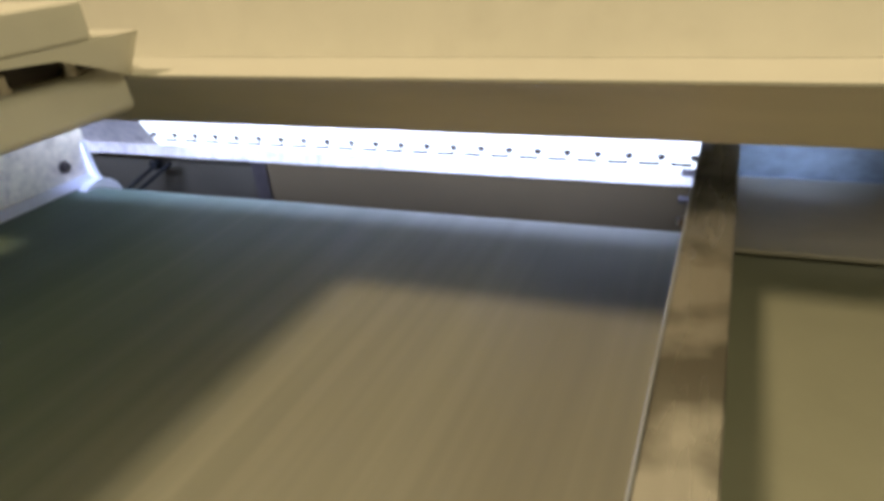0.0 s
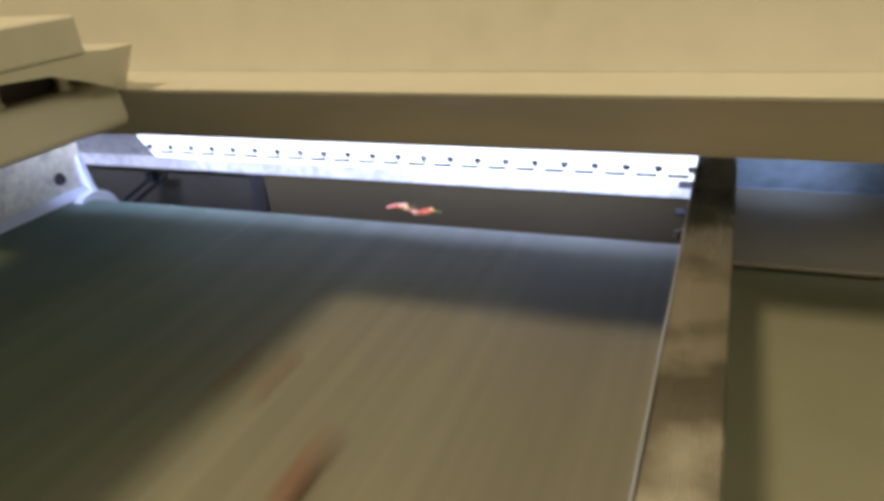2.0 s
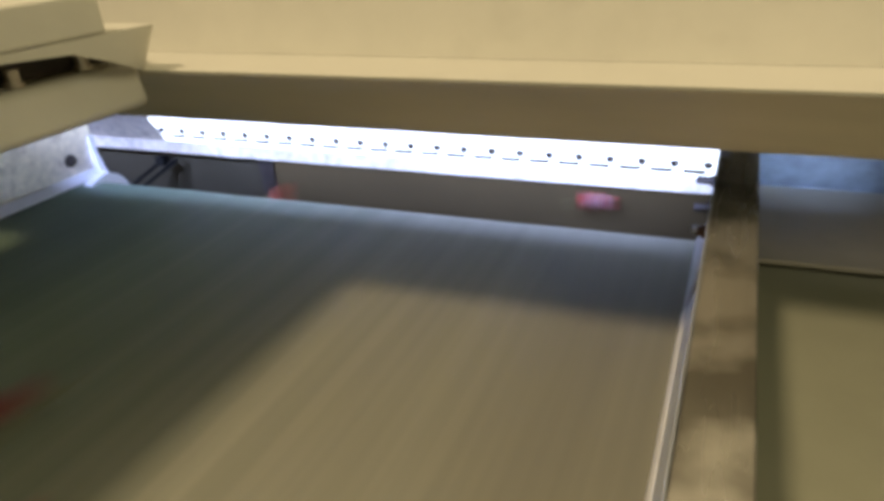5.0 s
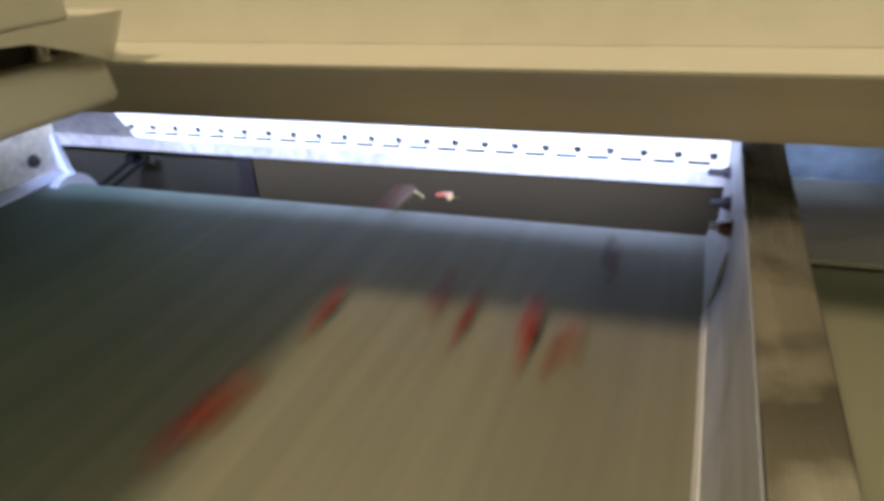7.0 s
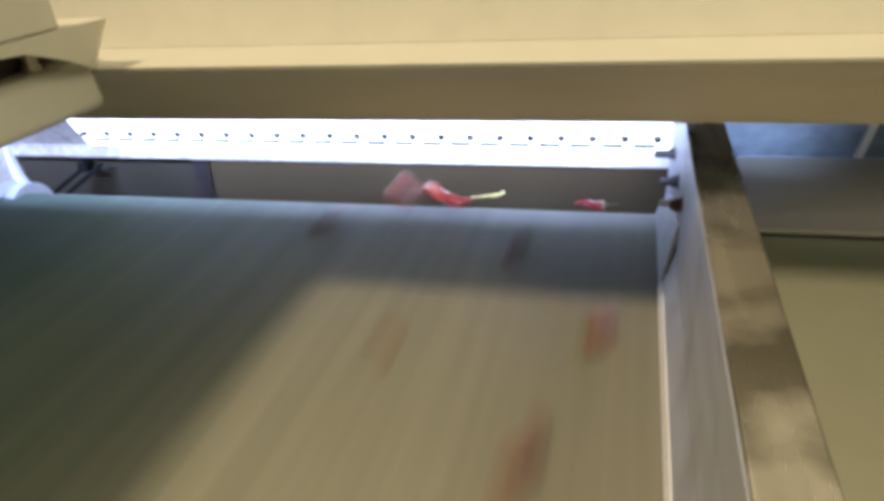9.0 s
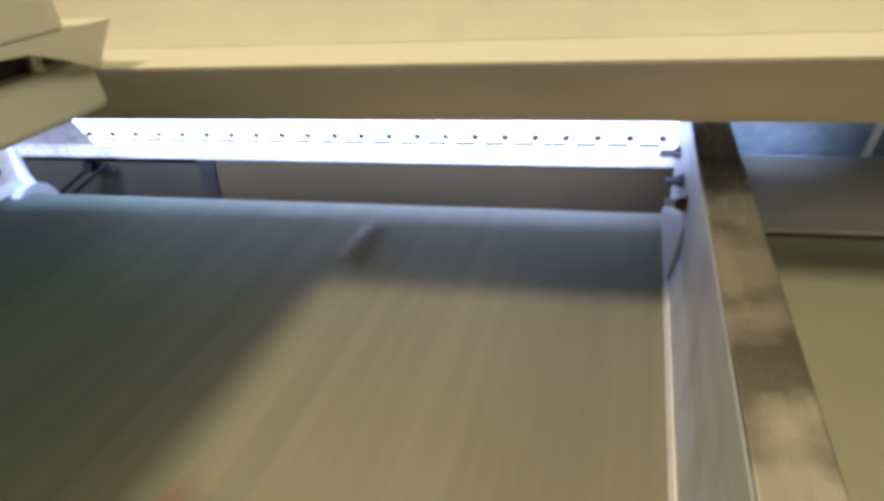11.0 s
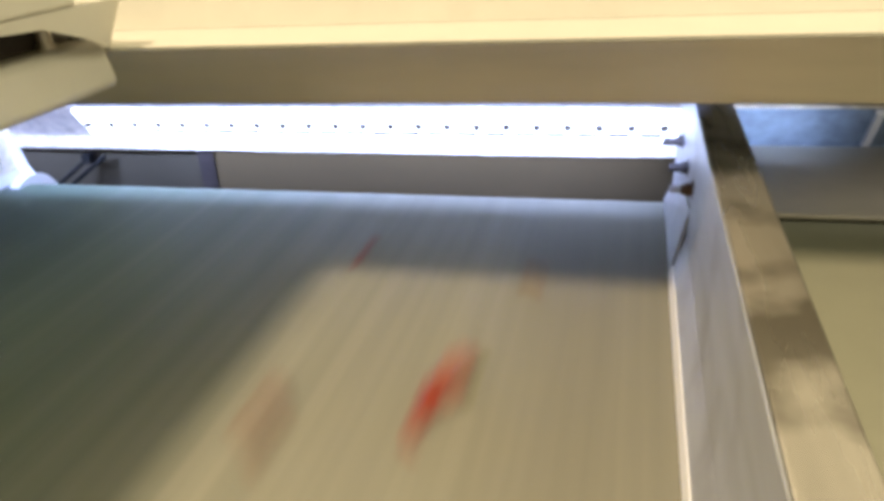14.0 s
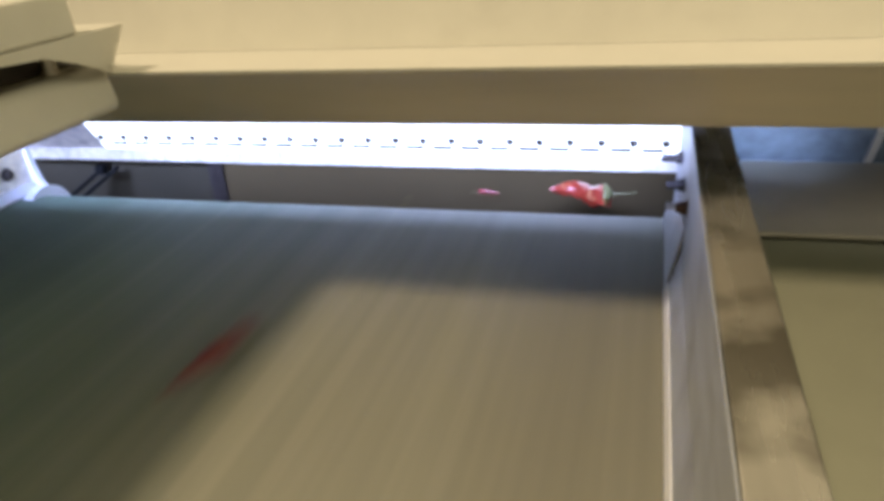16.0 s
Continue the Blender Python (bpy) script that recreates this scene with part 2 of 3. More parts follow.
structure("wall_west", box(-3.2, -3, -4, 3, 0, 3.2), HALL, "plain off-white plaster wall of the hall", "wall")
structure("wall_east", box(3, 3.2, -4, 3, 0, 3.2), HALL, "plain off-white plaster wall of the hall", "wall")


# ---- conveyor ----
X_LEFT, X_RIGHT = -0.700, 0.0335
ROLL = 0.036
HEAD_Y = -0.012


def belt_loop(r_out, r_in, y_tail, steps=14):
    """The outline of the belt, seen from the side: over the head roller, back under, and round the tail roller."""
    def ring(r):
        pts = []
        for i in range(steps + 1):
            a = math.pi / 2 - math.pi * i / steps
            pts.append((HEAD_Y + r * math.cos(a), -ROLL + r * math.sin(a)))
        for i in range(steps + 1):
            a = -math.pi / 2 - math.pi * i / steps
            pts.append((y_tail + r * math.cos(a), -ROLL + r * math.sin(a)))
        return pts
    return ring(r_out), ring(r_in)


def conveyor_belt():
    t = thing("conveyor_belt", "worn grey-green rubber conveyor belt running fast over its head roller", "conveyor belt")
    outer, inner = belt_loop(ROLL, ROLL - 0.004, -2.3)
    bm = bmesh.new()
    grid = []
    for x in (X_LEFT, X_RIGHT):
        grid.append(([bm.verts.new((x, y, z)) for y, z in outer], [bm.verts.new((x, y, z)) for y, z in inner]))
    n = len(outer)
    (lo, li), (ro, ri) = grid
    for i in range(n):
        j = (i + 1) % n
        bm.faces.new((lo[i], ro[i], ro[j], lo[j]))
        bm.faces.new((li[i], li[j], ri[j], ri[i]))
        bm.faces.new((lo[i], lo[j], li[j], li[i]))
        bm.faces.new((ro[i], ri[i], ri[j], ro[j]))
    part("belt", bm, BELT, t, smooth=True)
    for y in (HEAD_Y, -2.3):
        part("roller", rod((X_LEFT + 0.01, y, -ROLL), (X_RIGHT - 0.01, y, -ROLL), ROLL - 0.0045, 32), SHEET, t, "steel roller inside the belt", smooth=True)
    part("slider_bed", box(X_LEFT + 0.02, X_RIGHT - 0.02, -2.24, -0.05, -0.0205, -0.0085), SHEET, t)
    return t


conveyor_belt()


def hex_bolt(parent, p, q, r_shank, r_head, mat, name="bolt"):
    """A screw whose nut sits at p and whose shank reaches to q."""
    p, q = Vector(p), Vector(q)
    d = (q - p).normalized()
    shank = part(name, rod(p, q, r_shank, 10), mat, parent)
    part("nut", rounded(rod(p - d * r_head * 0.9, p, r_head, 6), 0.0005, 1), mat, shank)
    part("washer", rod(p - d * (r_head * 0.9 + 0.001), p - d * r_head * 0.9, r_head * 1.35, 16), mat, shank)
    return shank


def side_guard():
    t = thing("side_guard", "galvanised side plate with a white lower strip along the belt's edge", "conveyor guard")
    x = -0.6935
    part("plate", box(x - 0.003, x, -2.3, 0.016, 0.004, 0.150, 0.0008, 1), GALV, t)
    part("white_strip", extruded([(x + 0.0005, 0.0025), (x + 0.010, 0.0015), (x + 0.0105, 0.0035), (x + 0.0025, 0.0125), (x + 0.0005, 0.0125)], "y", -2.3, 0.010, 0.0006, 1), WHITE, t, "white plastic sealing strip")
    # turned-out end of the plate, with its curved foot
    foot = [(x + 0.000, 0.052), (x + 0.0032, 0.053), (x + 0.006, 0.031), (x + 0.011, 0.013), (x + 0.016, 0.005), (x + 0.012, 0.000), (x + 0.000, 0.000)]
    part("end_flange", extruded(foot, "y", 0.0085, 0.0165, 0.0008, 1), WHITE, t, "white edge of the side plate's end")
    part("roller_flange", rod((x + 0.012, 0.000, -0.028), (x + 0.025, 0.000, -0.028), 0.0365, 40), WHITE, t, "white round flange of the head roller", smooth=False)
    bolt = part("bolt", rod((x + 0.002, -0.0236, 0.0311), (x + 0.007, -0.0236, 0.0311), 0.0046, 6), DARK, t, "dark hex bolt head")
    part("washer", rod((x, -0.0236, 0.0311), (x + 0.002, -0.0236, 0.0311), 0.0075, 20), DARK, bolt)
    return t


side_guard()


def divider_rail():
    t = thing("divider_rail", "brushed steel box rail with a bolted side plate", "machine rail")
    part("tube", box(0.0463, 0.0724, -2.3, 0.125, 0.080, 0.1186, 0.0016, 3), STEEL, t, "brushed stainless box tube with dark patches")
    part("side_plate", extruded([(0.0325, 0.0015), (0.0460, 0.0015), (0.0462, 0.079), (0.0462, 0.1190), (0.0451, 0.1190), (0.0446, 0.070), (0.0425, 0.032)], "y", -2.3, -0.152, 0.0006, 1), WORN, t, "worn grey aluminium side plate")
    part("bolt_plate", extruded([(0.0415, -0.02), (0.0460, -0.02), (0.0461, 0.1185), (0.0452, 0.1185), (0.0448, 0.066), (0.0440, 0.030)], "y", -0.150, 0.060, 0.0006, 1), WORN, t, "pale bolted end plate")
    tab = extruded([(-0.1515, 0.0015), (-0.004, 0.0015), (-0.003, 0.010), (-0.030, 0.030), (-0.120, 0.050), (-0.1515, 0.054)], "x", 0.0325, 0.0345)
    for v in tab.verts:
        v.co.x += 0.328 * min(v.co.z - 0.0015, 0.0305) + 0.055 * max(0.0, v.co.z - 0.032) - 0.0005
    part("corner_tab", tab, WORN, t)
    # white strip painted in as the light on side_plate's lower edge
    part("white_strip", extruded([(0.0312, 0.0015), (0.0330, 0.0012), (0.0352, 0.0085), (0.0340, 0.0090)], "y", -2.3, -0.152, 0.0004, 1), WHITE, t, "thin white strip standing in for the plate's lit lower edge")
    for y, z, x, mat in ((-0.0145, 0.062, 0.0275, DARK), (-0.0861, 0.0629, 0.0305, DARK), (-0.1446, 0.0670, 0.0365, RUST)):
        hex_bolt(t, (0.0395, y, z), (x, y, z), 0.0036, 0.0052, mat, "screw")
    hex_bolt(t, (0.0395, -0.095, 0.048), (0.0310, -0.095, 0.048), 0.003, 0.0045, SHEET, "screw")
    part("lower_web", box(0.047, 0.070, -2.3, 0.05, -0.05, 0.079), SHEET, t)
    return t


divider_rail()


# ---- the lane beside ----
def lane_cover():
    t = thing("lane_cover", "satin steel sheet covering the neighbouring lane", "cover sheet")
    part("lower_sheet", box(0.0745, 0.95, -2.3, -0.132, 0.0395, 0.0435, 0.0008, 1), LANE, t, "olive-beige lower sheet")
    part("hem", box(0.0745, 0.95, -0.1315, -0.1275, 0.032, 0.0430, 0.001, 1), LANE, t, "folded edge of the sheet")
    return t


lane_cover()


def lane_chute():
    t = thing("lane_chute", "dull grey bent steel sheet lapping over the lane cover", "chute")
    line = [(-0.1395, 0.0490), (-0.05, 0.0400), (0.05, 0.0300), (0.085, 0.0255), (0.105, 0.0205), (0.1175, 0.0120), (0.1185, -0.010)]
    prof = line + [(y - 0.001, z - 0.002) for y, z in reversed(line)]
    part("sheet", extruded(prof, "x", 0.074, 0.95), CHUTE, t, smooth=True)
    part("hem", box(0.0745, 0.95, -0.1440, -0.1395, 0.0462, 0.0500, 0.0014, 2), CHUTE, t, "bright folded edge")
    return t


lane_chute()


# ---- beam, hood, arm ----
def cross_beam():
    t = thing("cross_beam", "beige painted sheet-steel beam across the lanes with an undercut face", "machine beam")
    part("beam_shell", extruded([(-0.3115, 0.2066), (-0.3105, 0.2046), (-0.298, 0.2035), (-0.250, 0.2000), (-0.2260, 0.1560), (-0.212, 0.1560), (-0.212, 0.2066)], "x", -1.06, 1.2), PAINT, t)
    under = [(-0.3095, 0.2040), (-0.298, 0.1999), (-0.286, 0.1948), (-0.275, 0.1892), (-0.265, 0.1828), (-0.256, 0.1757), (-0.248, 0.1686), (-0.240, 0.1612), (-0.2327, 0.1541)]
    part("under_face", extruded(under + [(y + 0.0012, z + 0.0008) for y, z in reversed(under)], "x", -1.06, 1.2), FACE, t, "satin grey-brown undercut face", smooth=True)
    return t


cross_beam()


def machine_hood():
    t = thing("machine_hood", "beige painted sheet-steel hood rising behind the beam", "machine hood")
    part("front_sheet", extruded([(-0.2545, 0.2068), (-0.2500, 0.2068), (-0.2500, 0.75), (-0.2545, 0.75)], "x", -1.06, 1.2), PAINT, t)
    part("top_sheet", box(-1.06, 1.2, -0.2495, 0.62, 0.745, 0.75), PAINT, t)
    part("casing", extruded([(-0.60, 0.2340), (-0.2685, 0.2340), (-0.2705, 0.2550), (-0.60, 0.2550)], "y", -1.3, -0.348, 0.0020, 3), PAINT, t)
    part("shelf", box(-0.60, -0.2695, -1.3, -0.312, 0.2318, 0.2338), PAINT, t)
    # pressed side sheet under the shelf, drawn in towards the beam
    low = [(-0.268, -0.420, 0.2300), (-0.268, -0.376, 0.2270), (-0.268, -0.350, 0.2185), (-0.270, -0.335, 0.2130), (-0.276, -0.322, 0.2092), (-0.285, -0.310, 0.2068), (-0.292, -0.300, 0.2068)]
    top = [(-0.268, -0.420, 0.2336), (-0.268, -0.376, 0.2336), (-0.268, -0.350, 0.2336), (-0.268, -0.335, 0.2336), (-0.268, -0.322, 0.2336), (-0.268, -0.316, 0.2336), (-0.269, -0.312, 0.2336)]
    bm = bmesh.new()
    rows = []
    for p, q in zip(low, top):
        mid = [(a + b) / 2 for a, b in zip(p, q)]
        rows.append([bm.verts.new(v) for v in (p, mid, q, (q[0] - 0.0012, q[1] + 0.0012, q[2]), (p[0] - 0.0012, p[1] + 0.0012, p[2]))])
    for a, b in zip(rows, rows[1:]):
        for k in range(5):
            bm.faces.new((a[k], b[k], b[(k + 1) % 5], a[(k + 1) % 5]))
    bm.faces.new(rows[0])
    bm.faces.new(rows[-1][::-1])
    part("corner_sheet", bm, PAINT, t, smooth=True)
    # dark blocks put in as the shade of the gap behind the bolts
    part("gap_shade", joined(box(-0.60, -0.302, -1.3, -0.3165, 0.2130, 0.2310), box(-0.60, -0.299, -0.3160, -0.303, 0.2070, 0.2310)), DARK, t, "dark blocks standing in for the shaded gap behind the bolts")
    return t


machine_hood()


def support_bar():
    t = thing("support_bar", "rounded beige painted bar bolted beside the beam", "support bar")
    part("bar", extruded([(-0.60, 0.186), (-0.279, 0.186), (-0.285, 0.2125), (-0.60, 0.2125)], "y", -1.3, -0.3125, 0.0065, 5), PAINT, t)
    for y in (-0.3431, -0.39):
        bolt = part("bolt", rod((-0.2975, y, 0.2150), (-0.2975, y, 0.2215), 0.0038, 12), BRIGHT, t, "small zinc bolt")
        part("washer", rod((-0.2975, y, 0.2125), (-0.2975, y, 0.2150), 0.0052, 20), BRIGHT, bolt)
    return t


support_bar()


# ---- light bar ----
PITCH = 0.0333
TOP, ROW, BEND, LOW = (0.0885, 0.0625), (0.1072, 0.0364), (0.1215, 0.0165), (0.1195, 0.0010)   # (y, z) down the bent plate
DOWN = Vector((0, BEND[0] - TOP[0], BEND[1] - TOP[1])).normalized()
OUT = Vector((0, DOWN.z, -DOWN.y))


def on_plate(x, s, h):
    """A point x along, s down the plate from the row of lamps, h out of it."""
    return Vector((x * 0.987, *ROW)) + DOWN * s + OUT * h


def plate_box(x0, x1, s0, s1, h0, h1, bevel=0.0):
    bm = box(0, 1, 0, 1, 0, 1)
    for v in bm.verts:
        v.co = on_plate(x0 + v.co.x * (x1 - x0), s0 + v.co.y * (s1 - s0), h0 + v.co.z * (h1 - h0))
    return rounded(bm, bevel, 1) if bevel else bm


def bent_plate(x0, x1):
    b = 0.003
    return extruded([TOP, BEND, LOW, (LOW[0] + b, LOW[1]), (BEND[0] + b, BEND[1] + 0.001), (TOP[0] + b, TOP[1] + 0.002)], "x", x0, x1)


def light_bar():
    t = thing("light_bar", "bent galvanised plate with a glowing white row of lamps", "lamp bar")
    part("plate", bent_plate(-0.90, 0.048), GALV, t, "bright galvanised mounting plate")
    part("lamp_strip", plate_box(-0.674, 0.047, -0.030, 0.0175, 0.0005, 0.0030, 0.0005), GLOW, t, "glowing white lamp strip")
    part("top_rim", box(-0.90, 0.048, 0.080, 0.0885, 0.0655, 0.0680, 0.0006, 1), GALV, t)
    c = on_plate(0, 0, 0)
    dot = part("lamp_clip", rod(on_plate(0, 0, 0.0031) - c, on_plate(0, 0, 0.0065) - c, 0.0049, 12, 0.0038), DARK, t, "small dark clip")
    dot.location = on_plate(-20 * PITCH, -0.006, 0)
    dash = part("joint_clip", plate_box(-0.0115, 0.0115, 0.0042, 0.0088, 0.0031, 0.0050), DARK, t, "thin dark joint")
    dash.location = (-19.4 * PITCH * 0.987, 0, 0)
    for i in range(1, 22):
        again("lamp_clip", dot, t, Matrix.Translation(on_plate((i - 20) * PITCH, -0.006, 0)))
        if i < 21:
            again("joint_clip", dash, t, Matrix.Translation(((i - 19.4) * PITCH * 0.987, 0, 0)))
    return t


light_bar()


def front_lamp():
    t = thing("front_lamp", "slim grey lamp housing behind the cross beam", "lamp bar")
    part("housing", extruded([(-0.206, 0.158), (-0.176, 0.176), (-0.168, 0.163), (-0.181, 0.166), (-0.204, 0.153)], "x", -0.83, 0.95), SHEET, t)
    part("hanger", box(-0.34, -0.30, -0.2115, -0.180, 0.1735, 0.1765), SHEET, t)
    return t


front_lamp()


def unlit_plate():
    t = thing("unlit_plate", "dark blue unlit lamp plate over the neighbouring lane", "lamp bar")
    part("plate", bent_plate(0.0745, 0.95), BLUE, t)
    part("edge_strip", plate_box(0.2265, 0.2330, -0.032, 0.02, 0.0005, 0.006, 0.0008), WHITE, t, "pale upright strip")
    part("top_rim", box(0.0745, 0.95, 0.080, 0.0885, 0.0655, 0.0680, 0.0006, 1), GALV, t)
    return t


unlit_plate()


# ---- back of the drop box ----
def drop_box():
    t = thing("drop_box", "dull brown-grey sheet-metal drop box behind the belt", "drop box")
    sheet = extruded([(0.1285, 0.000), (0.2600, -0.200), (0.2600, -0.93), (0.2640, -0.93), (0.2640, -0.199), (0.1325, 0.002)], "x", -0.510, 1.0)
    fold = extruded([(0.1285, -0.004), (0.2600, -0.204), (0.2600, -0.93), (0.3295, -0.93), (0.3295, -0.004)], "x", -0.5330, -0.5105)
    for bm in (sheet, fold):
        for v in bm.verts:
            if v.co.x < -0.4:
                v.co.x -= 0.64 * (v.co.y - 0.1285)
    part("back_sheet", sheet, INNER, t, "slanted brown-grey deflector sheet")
    # dark colour stands in for the shade along the fold
    part("side_fold", fold, DARK, t, "fold strip coloured dark for its shade")
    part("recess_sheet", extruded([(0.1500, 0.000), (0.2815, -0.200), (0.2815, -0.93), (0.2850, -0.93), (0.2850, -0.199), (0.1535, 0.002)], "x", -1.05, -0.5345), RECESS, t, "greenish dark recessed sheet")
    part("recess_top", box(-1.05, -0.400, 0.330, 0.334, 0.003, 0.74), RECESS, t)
    part("upper_back", box(-0.398, 1.0, 0.330, 0.334, 0.0, 0.74), PAINT, t)
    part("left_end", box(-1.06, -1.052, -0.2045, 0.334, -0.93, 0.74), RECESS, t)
    part("right_end", box(1.002, 1.01, -0.2045, 0.334, -0.93, 0.74), PAINT, t)
    for d in (0.0, 0.022):
        part("brace_rod", rod((-0.800 + d, 0.150, -0.080), (-0.7085 + d, 0.150, -0.020), 0.0030), BLACK, t, "thin dark diagonal rod")
    part("rod_clamp", box(-0.722, -0.708, 0.144, 0.158, -0.031, -0.017, 0.003), BLACK, t)
    return t


drop_box()


def conveyor_stand():
    t = thing("conveyor_stand", "beige painted sheet-steel stand under the belt", "conveyor stand")
    part("left_wall", box(-0.76, -0.74, -2.4, -0.02, -0.95, -0.09, 0.003), PAINT, t)
    part("right_wall", box(0.96, 0.98, -2.4, -0.02, -0.95, 0.034, 0.003), PAINT, t)
    part("front_wall", box(-0.738, 0.958, -2.42, -2.402, -0.95, -0.09, 0.003), PAINT, t)
    return t


conveyor_stand()

# ---- chilies ----
SPEED = 2.3            # of the belt, metres a second
rng = random.Random(11)


def bent_tube(points, radii, sides=9, wrinkle=0.0, seed=0):
    """A tube along a bent line, its ends drawn together."""
    bm = bmesh.new()
    rows = []
    for i, (p, r) in enumerate(zip(points, radii)):
        p = Vector(p)
        d = Vector(points[min(i + 1, len(points) - 1)]) - Vector(points[max(i - 1, 0)])
        q = d.to_track_quat("Y", "Z")
        row = []
        for k in range(sides):
            a = 2 * math.pi * k / sides
            w = 1 + wrinkle * noise.noise(Vector((math.cos(a) * 1.5 + seed, i * 0.6, math.sin(a) * 1.5)))
            row.append(bm.verts.new(p + q @ Vector((math.cos(a) * r * w, 0, math.sin(a) * r * w * 0.8))))
        rows.append(row)
    for a, b in zip(rows, rows[1:]):
        for k in range(sides):
            bm.faces.new((a[k], a[(k + 1) % sides], b[(k + 1) % sides], b[k]))
    bm.faces.new(rows[0][::-1])
    bm.faces.new(rows[-1])
    return bm


def chili(shape, skin, stalk_mat, label, stalks=1):
    """One chili, 80 mm long with its stalk along y, tip ahead. shape: bend, fatness, seed."""
    bend, fat, seed = shape
    t = tagged(new("chili"), label, "chili", "chilies on the belt")
    pts, rad = [], []
    for i in range(13):
        u = i / 12
        pts.append((bend * 0.02 * math.sin(u * 2.6) + 0.002 * math.sin(seed + 7 * u), -0.026 + 0.064 * u, 0.004 * math.sin(3 * u + seed)))
        rad.append(fat * (0.0085 * (1 - u) ** 0.55 * (0.75 + 0.25 * min(1, u * 6)) + 0.0004))
    part("body", bent_tube(pts, rad, 9, 0.55, seed), skin, t, smooth=True)
    part("calyx", bent_tube([(0, -0.030, 0), (0, -0.027, 0), (0, -0.0235, 0), (0, -0.021, 0)], [0.002 * fat, 0.0055 * fat, 0.0078 * fat, 0.0083 * fat], 8, 0.3, seed), stalk_mat, t, "yellow-green calyx", smooth=True)
    for s in range(stalks):
        a = (s - (stalks - 1) / 2) * 0.013
        line = [(a * 0.1, -0.029, 0), (a * 0.9, -0.036, 0.002 * s), (a * 1.3, -0.045, 0.001 * s), (a * 1.25 + 0.003 * bend, -0.055, 0)]
        part("stalk", bent_tube(line, [0.0013, 0.0006, 0.0005, 0.0007], 6), stalk_mat, t, "thin bent stalk", smooth=True)
    return t


def loose_stalk(mat, label):
    t = tagged(new("loose_stalk"), label, "stalk", "loose stalks on the belt")
    line = [(0.0, -0.040, 0), (0.003, -0.022, 0.001), (0.001, 0.0, 0.002), (-0.006, 0.02, 0), (-0.012, 0.034, 0)]
    part("stem", bent_tube(line, [0.0025, 0.0022, 0.0035, 0.0050, 0.0012], 7, 0.4, 3), mat, t, smooth=True)
    part("calyx_flake", bent_tube([(-0.010, 0.028, 0), (-0.013, 0.036, 0.003), (-0.020, 0.040, 0.004)], [0.003, 0.0055, 0.001], 6, 0.5, 5), mat, t, smooth=True)
    return t


SHAPES = ((0.3, 1.0, 1), (1.1, 1.05, 2), (-0.9, 0.9, 3), (0.7, 1.35, 4))
SKINS = {
    "R": (RED, GREEN, "glossy red chili with a green stalk on the moving belt"),
    "D": (DEEP, GREEN, "dark red wrinkled chili with a dull stalk"),
    "P": (PINK, STRAW, "red chili paled by painted highlights, with a straw-coloured stalk"),
    "F": (FAINT, FAINT, "faint brown-red chili, its blur mixed into the colour"),
    "M": (PINK, STRAW, "red chili with a tuft of pale stalks"),
}
MADE = {}
MOVES = []


def wave(t, *items):
    """What passes at t seconds: x across, y along the belt, length in mm, turn from the belt's line, and the sort."""
    for x, y, length, turn, sort in items:
        if sort in "SG":
            key = (sort, 0)
        else:
            key = (sort, rng.randrange(len(SHAPES)))
        flip = rng.choice((0, 180))
        rest = (x, -2.2 + 1.15 * ((len(MOVES) * 0.377) % 1.0), 0.008)
        if key not in MADE:
            if sort in "SG":
                ob = loose_stalk(STRAW if sort == "S" else GREEN, "curled straw-coloured chili stalk without fruit" if sort == "S" else "curled green stalk with a calyx flake")
            else:
                skin, st, label = SKINS[sort]
                ob = chili(SHAPES[key[1]], skin, st, label, 4 if sort == "M" else 1)
            MADE[key] = ob
        else:
            ob = copy_thing(MADE[key], Matrix())
        s = length / 80.0
        s *= 0.88 if y > 0.005 else 1.0
        w = max(s, 0.45) * (1.2 if y < 0.005 else 1.0 if sort == "M" else 1.30 if length > 65 else 0.95)
        ob.scale = (w, s, w) if s > 0.27 else (s, s, s)
        MOVES.append((ob, t, x, y, turn + flip, rest, rng.uniform(-14, 14), rng.uniform(0.04, 0.115), rng.uniform(0.015, 0.10)))


def passing(ob, t0, x, y0, turn, rest, lean, y_end, z_end):
    """Rows for one piece: waiting upstream, carried by the belt, thrown off its end, lying in the drop box."""
    lift = 0.0065 * max(ob.scale.x, 0.5)
    rows = []
    start = max(0, math.floor((t0 - (y0 - rest[1]) / SPEED) * FPS))
    y_first = rest[1] if start > 0 else y0 + SPEED * (0 - t0)
    last = round(16.0 * FPS)
    f0 = round(t0 * FPS)
    if start > 0:
        rows.append((0.0, pose(x, rest[1], BELT_Z + lift, 0, 0, turn)))
    f = start
    while f <= last:
        y = y0 + SPEED * (f / FPS - t0)
        if f == start and start > 0:
            y = rest[1]
        tau = max(0.0, y / SPEED)
        z = lift - 4.9 * tau * tau
        if z < -BELT_Z + z_end:
            break
        if y0 > 0 and abs(f - f0) == 1:
            y = y0 + 0.010 * (f - f0)
        rows.append((f / FPS, pose(x, min(y, y_end if y > 0.16 else 0.118), BELT_Z + z, lean * min(1, tau * 20), lean * 0.5 * min(1, tau * 20), turn)))
        step = 1 if y0 > 0 and abs(f - f0) < 4 else 2 if y > -0.9 else 6
        f = min(f + step, last) if f < last else last + 1
    if f <= last:
        rows.append((f / FPS, pose(x, y_end, z_end, lean, 0, turn)))
        f += 3
    if rows[-1][0] < 16.0 - 0.5 / FPS:
        rows.append((16.0, rows[-1][1]))
    walk(ob, rows)


